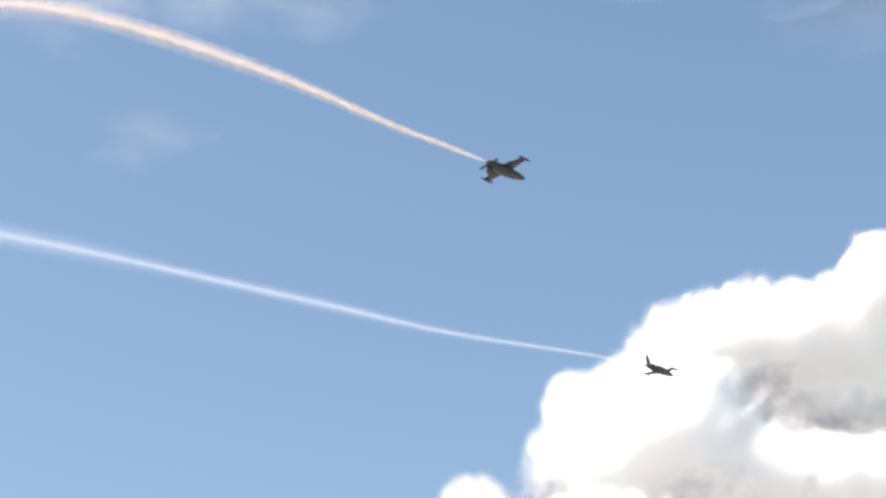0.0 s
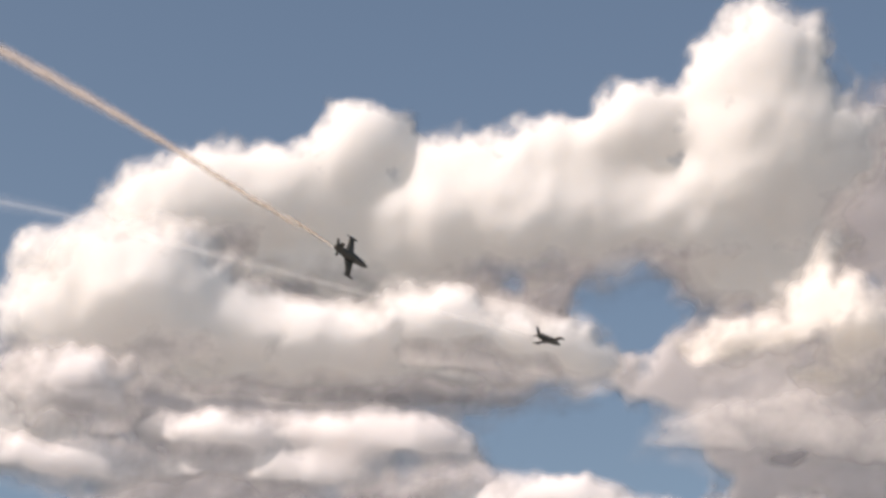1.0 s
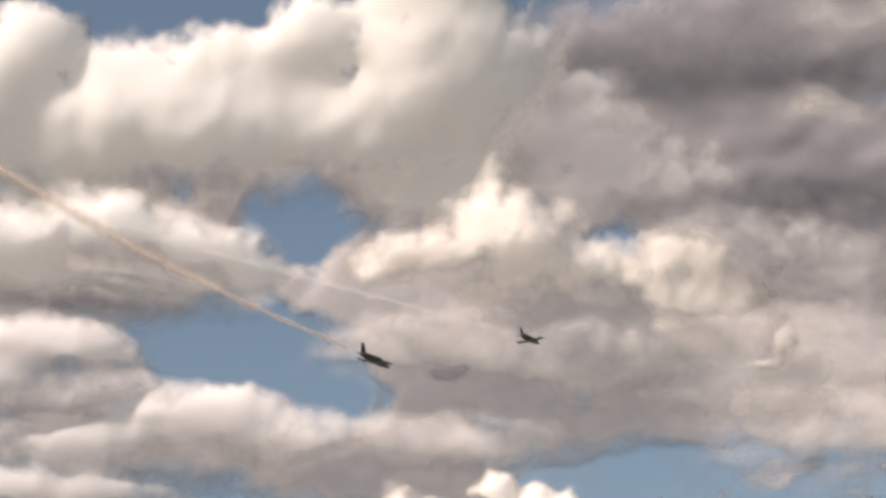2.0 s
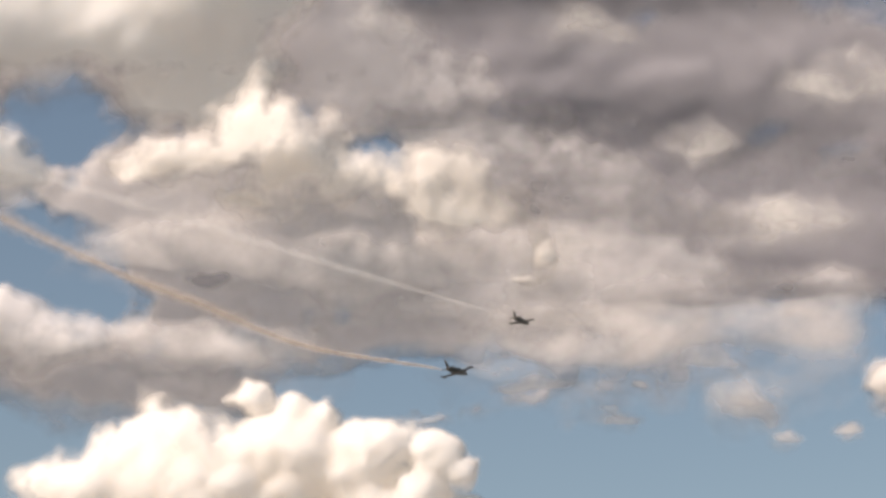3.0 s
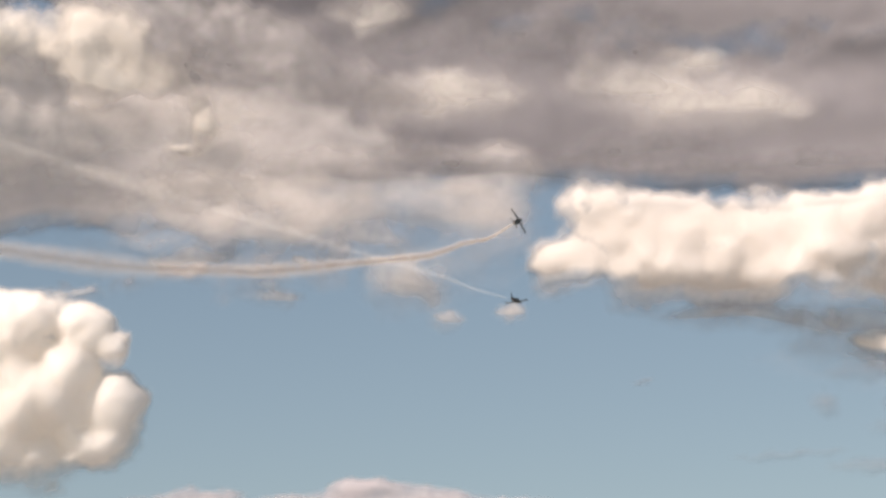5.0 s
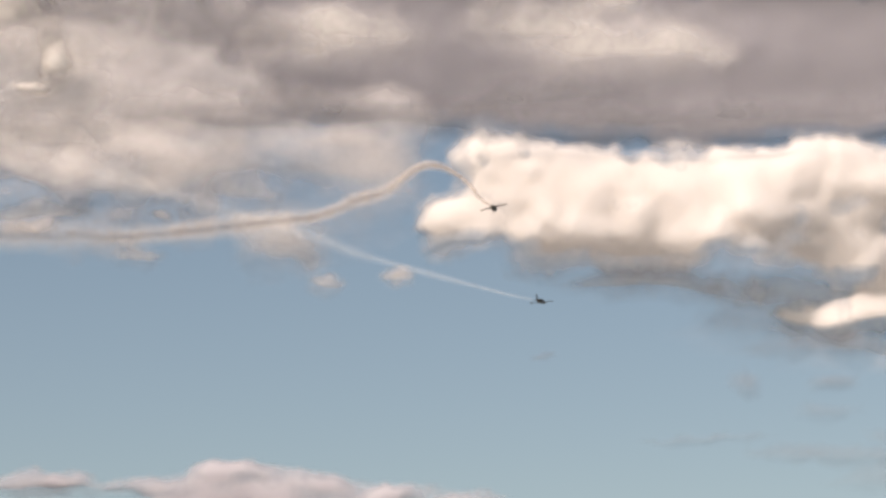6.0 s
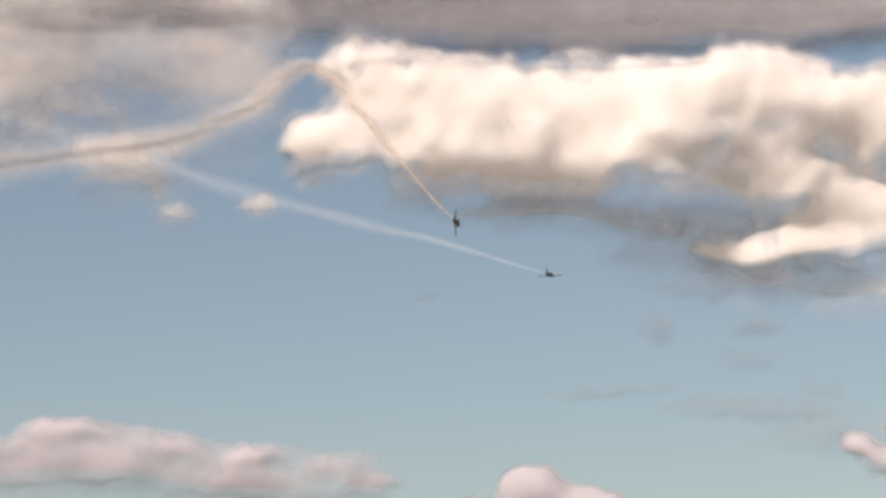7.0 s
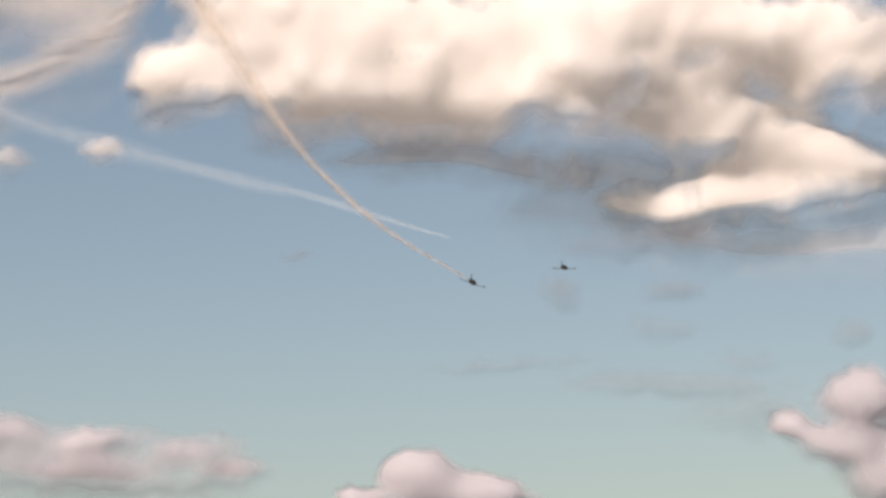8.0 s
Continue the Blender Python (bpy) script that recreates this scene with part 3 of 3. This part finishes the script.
def blade(stations):
    """A wing or fin skin with an aerofoil section; stations (root point x, y leading, y trailing, z, thickness direction, thickness)."""
    bm = bmesh.new()
    prof = [(0.0, 0.0), (0.06, 0.55), (0.25, 1.0), (0.6, 0.7), (1.0, 0.04), (0.6, -0.5), (0.25, -0.7), (0.06, -0.45)]
    loops = []
    for x, lead, trail, z, up, thick in stations:
        ring = []
        for c, h in prof:
            p = Vector((x, lead + (trail - lead) * c, z)) + Vector(up) * (h * thick / 2)
            ring.append(bm.verts.new(p))
        loops.append(ring)
    n = len(prof)
    for a, b in zip(loops, loops[1:]):
        for i in range(n):
            bm.faces.new((a[i], a[(i + 1) % n], b[(i + 1) % n], b[i]))
    bm.faces.new(loops[0])
    bm.faces.new(loops[-1])
    return bm


def jet_trainer(label):
    """A two-seat straight-winged jet trainer, 12 m long and 9.5 m across; it points along +y, its belly down."""
    jet = tagged(new("jet_trainer"), label, "jet aircraft", "two display jets")
    body = [(6.05, 0, -0.12, 0.035, 0.033, 2), (5.75, 0, -0.11, 0.189, 0.176, 2), (5.2, 0, -0.08, 0.354, 0.33, 2), (4.3, 0, -0.02, 0.496, 0.506, 2),
            (3.3, 0, 0.02, 0.566, 0.638, 2.2), (2, 0, 0.05, 0.614, 0.726, 2.3), (0.6, 0, 0.08, 0.708, 0.792, 2.5), (-0.8, 0, 0.08, 0.755, 0.792, 2.5),
            (-2.2, 0, 0.06, 0.684, 0.704, 2.3), (-3.6, 0, 0.06, 0.566, 0.572, 2), (-4.6, 0, 0.06, 0.472, 0.462, 2), (-5, 0, 0.06, 0.425, 0.418, 2)]
    body = [(y, x, z, 1.28 * w, 1.24 * h, sq) for y, x, z, w, h, sq in body]
    part("fuselage", loft(body, 24), PAINT, jet)
    part("belly_panel", loft([(2.4, 0, -0.50, 0.10, 0.05, 2), (1.6, 0, -0.58, 0.42, 0.10, 2.4), (-0.6, 0, -0.60, 0.50, 0.10, 2.6), (-1.8, 0, -0.52, 0.32, 0.08, 2)], 16), BELLY, jet, "grey painted belly fairing")
    part("canopy", loft([(4.0, 0, 0.42, 0.04, 0.03, 2), (3.5, 0, 0.55, 0.28, 0.26, 2), (2.7, 0, 0.66, 0.36, 0.42, 2), (1.7, 0, 0.74, 0.38, 0.46, 2),
                         (0.7, 0, 0.76, 0.34, 0.40, 2), (-0.2, 0, 0.68, 0.22, 0.26, 2), (-0.9, 0, 0.60, 0.06, 0.10, 2)], 16), GLASS, jet, "long dark tinted two-seat canopy")
    part("dorsal_spine", loft([(0.2, 0, 0.74, 0.14, 0.12, 2), (-1.5, 0, 0.72, 0.20, 0.16, 2), (-3.4, 0, 0.56, 0.16, 0.16, 2), (-4.4, 0, 0.44, 0.06, 0.08, 2)], 12), PAINT, jet)
    part("nozzle", loft([(-4.98, 0, 0.06, 0.34, 0.36, 2), (-5.3, 0, 0.06, 0.31, 0.33, 2), (-5.32, 0, 0.06, 0.26, 0.28, 2), (-5.02, 0, 0.06, 0.24, 0.26, 2)], 20), METAL, jet, "scorched metal exhaust nozzle")
    part("nose_probe", loft([(6.0, 0, -0.12, 0.03, 0.03, 2), (6.6, 0, -0.12, 0.015, 0.015, 2)], 8), METAL, jet)
    for s in (1, -1):
        intake = part("intake", loft([(1.25, s * 0.72, 0.42, 0.17, 0.30, 2.4), (0.9, s * 0.73, 0.42, 0.20, 0.34, 2.4), (-0.4, s * 0.66, 0.38, 0.20, 0.36, 2.4),
                                      (-2.0, s * 0.52, 0.28, 0.14, 0.30, 2), (-3.0, s * 0.42, 0.20, 0.04, 0.14, 2)], 14), PAINT, jet)
        part("intake_mouth", loft([(1.262, s * 0.72, 0.42, 0.14, 0.26, 2.4), (1.256, s * 0.72, 0.42, 0.14, 0.26, 2.4)], 14), DARK, intake, "dark intake mouth")
        up = (0, 0, 1)
        wing = part("wing", blade([(s * 0.35, 1.75, -1.15, -0.48, up, 0.42), (s * 1.2, 1.58, -1.08, -0.44, up, 0.36), (s * 4.45, 0.92, -0.62, -0.26, up, 0.22)]), PAINT, jet)
        part("tip_tank", loft([(2.05, s * 4.6, -0.25, 0.02, 0.02, 2), (1.75, s * 4.6, -0.25, 0.17, 0.17, 2), (1.1, s * 4.6, -0.25, 0.25, 0.25, 2), (-0.3, s * 4.6, -0.25, 0.25, 0.25, 2),
                               (-1.1, s * 4.6, -0.25, 0.12, 0.13, 2), (-1.55, s * 4.6, -0.25, 0.02, 0.03, 2)], 14), TANK, wing, "rounded wing-tip fuel tank")
        part("flap", blade([(s * 0.75, -1.06, -1.30, -0.49, up, 0.05), (s * 2.5, -0.82, -1.04, -0.40, up, 0.04)]), BELLY, wing)
        part("tailplane", blade([(s * 0.25, -3.75, -4.95, 0.22, up, 0.16), (s * 2.15, -4.35, -5.05, 0.30, up, 0.08)]), PAINT, jet)
    side = (1, 0, 0)
    fin = part("fin", blade([(0, -2.9, -5.0, 0.45, side, 0.20), (0, -3.75, -5.25, 1.2, side, 0.17), (0, -4.85, -5.75, 2.75, side, 0.09)]), PAINT, jet)
    part("rudder", blade([(0, -4.95, -5.35, 0.62, side, 0.10), (0, -5.62, -5.98, 2.6, side, 0.05)]), BELLY, fin)
    for y in (-0.3,):
        part("antenna", blade([(0, y, y - 0.35, -0.68, side, 0.04), (0, y - 0.15, y - 0.4, -0.98, side, 0.02)]), BELLY, jet)
    return jet


lead_jet = jet_trainer("camouflaged jet trainer flying wings level, trailing smoke")
wing_jet = jet_trainer("camouflaged jet trainer barrel-rolling round the other, trailing smoke")

# flight paths as seen from the field: seconds, metres east, north and above the eye
LEAD_PATH = [
    (-1.74, -369.2, 255.2, 197.6), (-1.48, -374.8, 286.8, 206.6), (-1.23, -377.7, 319.5, 214.8), (-0.97, -378.1, 353.4, 221.7),
    (-0.72, -376.0, 388.1, 227.7), (-0.46, -371.3, 423.3, 232.7), (-0.12, -360.2, 470.1, 240.3), (0.00, -355.5, 487.4, 241.7),
    (0.50, -330.8, 557.2, 245.6), (1.00, -301.3, 624.1, 247.6), (1.50, -274.0, 685.2, 249.7), (2.00, -244.5, 745.0, 250.4),
    (2.20, -234.0, 767.8, 250.8), (3.30, -177.5, 892.4, 255.5), (3.50, -167.1, 915.4, 256.9), (4.00, -142.2, 974.0, 260.0),
    (4.50, -119.2, 1034.2, 264.8), (4.70, -110.0, 1059.6, 265.6), (5.80, -57.4, 1207.3, 280.7), (6.00, -47.4, 1236.2, 284.7),
    (6.50, -24.3, 1312.7, 293.2), (7.00, 0.4, 1395.0, 302.2), (7.50, 25.4, 1483.0, 314.1), (8.00, 53.2, 1578.1, 325.1),
]
WING_PATH = [
    (-1.40, -243.5, 166.2, 161.4), (-1.20, -250.6, 185.9, 171.5), (-1.04, -255.1, 202.5, 179.4), (-0.74, -261.9, 233.4, 189.9),
    (-0.49, -265.9, 261.9, 196.8), (-0.26, -268.1, 287.1, 200.9), (0.00, -268.2, 317.7, 205.1), (0.50, -266.4, 375.7, 205.8),
    (1.00, -258.2, 435.7, 199.1), (1.50, -244.3, 494.0, 192.0), (2.00, -222.2, 552.7, 184.6), (2.20, -212.8, 575.2, 183.1),
    (2.50, -196.1, 608.2, 179.0), (2.80, -179.1, 641.1, 180.8), (3.05, -164.8, 668.4, 183.4), (3.30, -150.5, 695.8, 187.7),
    (3.50, -138.5, 717.6, 190.9), (4.00, -111.5, 771.4, 204.9), (4.30, -98.7, 804.6, 214.1), (4.50, -90.3, 826.9, 223.0),
    (4.70, -83.7, 850.2, 230.3), (5.05, -74.9, 891.6, 248.1), (5.35, -68.6, 930.6, 258.9), (5.62, -62.0, 969.1, 264.6),
    (5.80, -59.5, 996.2, 267.1), (6.00, -56.2, 1026.9, 271.9), (6.50, -47.4, 1110.9, 278.8), (7.00, -33.9, 1204.9, 281.5),
    (7.50, -15.2, 1308.4, 284.3), (8.00, 13.0, 1421.9, 288.0),
]
# seconds and bank (degrees to the right; the rolls go on to the left)
LEAD_BANK = [(-2, 5), (0, 4), (2, 0), (4, -3), (6, 0), (8, 5)]
WING_BANK = [(-2, 200), (0, 168), (0.5, 126), (1, 90), (1.5, 68), (2, 16), (2.5, 2), (3.3, -20), (3.5, -34), (4, -54), (4.5, -72), (5, -115), (5.8, -178), (6.5, -224), (7, -270), (7.5, -312), (8, -338)]
# seconds and how far the nose stands off the path to the left, in degrees
LEAD_YAW = [(-2, 14), (0, 14), (1, 13), (2.2, 10), (3.5, 8), (5, 3), (6, 0), (8, 0)]
WING_YAW = [(-2, 0), (0, 0), (1, 0), (1.5, -6), (2.2, 6), (3.5, 12), (4.5, 4), (6, 0), (8, 0)]


def nearing(p, t):
    """Draw a place nearer along the middle line of sight, by the factor of that moment."""
    near = spline(VIEW, min(max(t, 0), 8))[3]
    p = Vector(p)
    return EYE + p - MIDDLE * (p.dot(MIDDLE) * (1 - 1 / near))


def attitude(path, bank, t, drawn=None, yaw=0.0):
    if drawn is None:
        ahead = Vector(spline(path, t + 0.15)) - Vector(spline(path, t - 0.15))
    else:
        ahead = nearing(spline(path, t), drawn) - nearing(spline(path, t - 0.1), drawn)
    ahead.normalize()
    ahead.rotate(Matrix.Rotation(radians(yaw), 3, "Z"))
    right = ahead.cross(Vector((0, 0, 1))).normalized()
    up = right.cross(ahead)
    m = Matrix((right, ahead, up)).transposed().to_4x4()
    return m @ Matrix.Rotation(radians(bank), 4, "Y")


# ---- smoke ----
def smoke_trail(label, pace, strong, fade, mat):
    """A trail in short lengths that get wider and thinner with age; returns (length, age) pairs under one Empty."""
    trail = tagged(new("smoke_trail"), label, "smoke trail", "two smoke trails")
    pieces = []
    rnd = random.Random(5)
    age = 0.0
    while age < 5.0:
        span = 0.09 + 0.012 * age
        bm = bmesh.new()
        lay = bm.verts.layers.float.new("matter")
        sides = 9
        mean = 0.42 + 1.65 * (age + span / 2) ** 0.85
        beads = max(5, round(span * pace / (4 * mean)))
        for shell, strength in ((1.0, 0.08), (0.78, 0.14), (0.56, 0.22), (0.36, 0.30), (0.18, 0.36)):
            rings = []
            for c in range(4 * beads + 1):
                a = age + 1.5 * span * c / (4 * beads)
                x = (c % 4 - 2) / 2 if c % 4 else 1.0
                r = (0.42 + 1.65 * a ** 0.85) * shell * (1.0 - 0.10 * x * x)
                r *= 1 + 0.16 * math.sin(9.3 * a + 2 * shell) * min(1, a)
                thin = rise(a - age, -0.004, 0.5 * span) * rise(age + 1.5 * span - a, -0.004, 0.5 * span) * strong * strength / (1 + fade * a) * min(1, (5.0 + 0.3 - a) / 1.5)
                ring = []
                for i in range(sides):
                    th = 2 * math.pi * i / sides
                    w = r * (1 + 0.10 * rnd.uniform(-1, 1))
                    v = bm.verts.new((w * math.cos(th), -(a - age) * pace, w * math.sin(th)))
                    v[lay] = thin
                    ring.append(v)
                rings.append(ring)
            for a, b in zip(rings, rings[1:]):
                for i in range(sides):
                    bm.faces.new((a[i], a[(i + 1) % sides], b[(i + 1) % sides], b[i]))
        pieces.append((part("puff", bm, mat, trail), age))
        age += span
    return trail, pieces


lead_smoke = smoke_trail("thin white smoke trail behind the level jet", 132.0, 0.075, 0.3, SMOKE)
wing_smoke = smoke_trail("white to tan corkscrew smoke trail of the rolling jet", 130.0, 0.62, 0.55, SHADED_SMOKE)


def motions():
    steps = [i * 0.25 for i in range(33)]
    for ob, path, bank, yaw in ((lead_jet, LEAD_PATH, LEAD_BANK, LEAD_YAW), (wing_jet, WING_PATH, WING_BANK, WING_YAW)):
        rows = []
        for t in steps:
            m = attitude(path, bank=float(spline(bank, t)[0]), t=t, yaw=float(spline(yaw, t)[0]))
            m.translation = nearing(spline(path, t), t)
            rows.append((t, m))
        walk(ob, rows)
    for (trail, pieces), path, bank, wash, last in ((lead_smoke, LEAD_PATH, LEAD_BANK, 1.3, 7.15), (wing_smoke, WING_PATH, WING_BANK, 3.6, 99.0)):
        for piece, age in pieces:
            rows = []
            for t in steps:
                s = min(t, last) - age - 0.042
                m = attitude(path, 0, s, t)
                # smoke sinks as it ages, and the wash of the wings drives it away from their upper side
                top = attitude(path, float(spline(bank, s)[0]), s).col[2].to_3d()
                drift = Vector((0, 0, -1)).lerp(-top, float(rise(s, 1.5, 2.6))) * wash * (t - max(s, 0))
                if trail is wing_smoke[0] and s > 0:
                    drift.z -= 1.2 * float(rise(t - s, 0, 0.2) * (1 - rise(s, 1.2, 2.2)))
                m.translation = nearing(Vector(spline(path, s)) + drift, t)
                rows.append((t, m))
            walk(piece, rows)
    for ob, dist in clouds:
        home = ob.location.copy()
        rows = []
        for t in steps:
            near = spline(VIEW, t)[3]
            rows.append((t, Matrix.Translation(home - MIDDLE * dist * (1 - 1 / near))))
        walk(ob, rows)


motions()
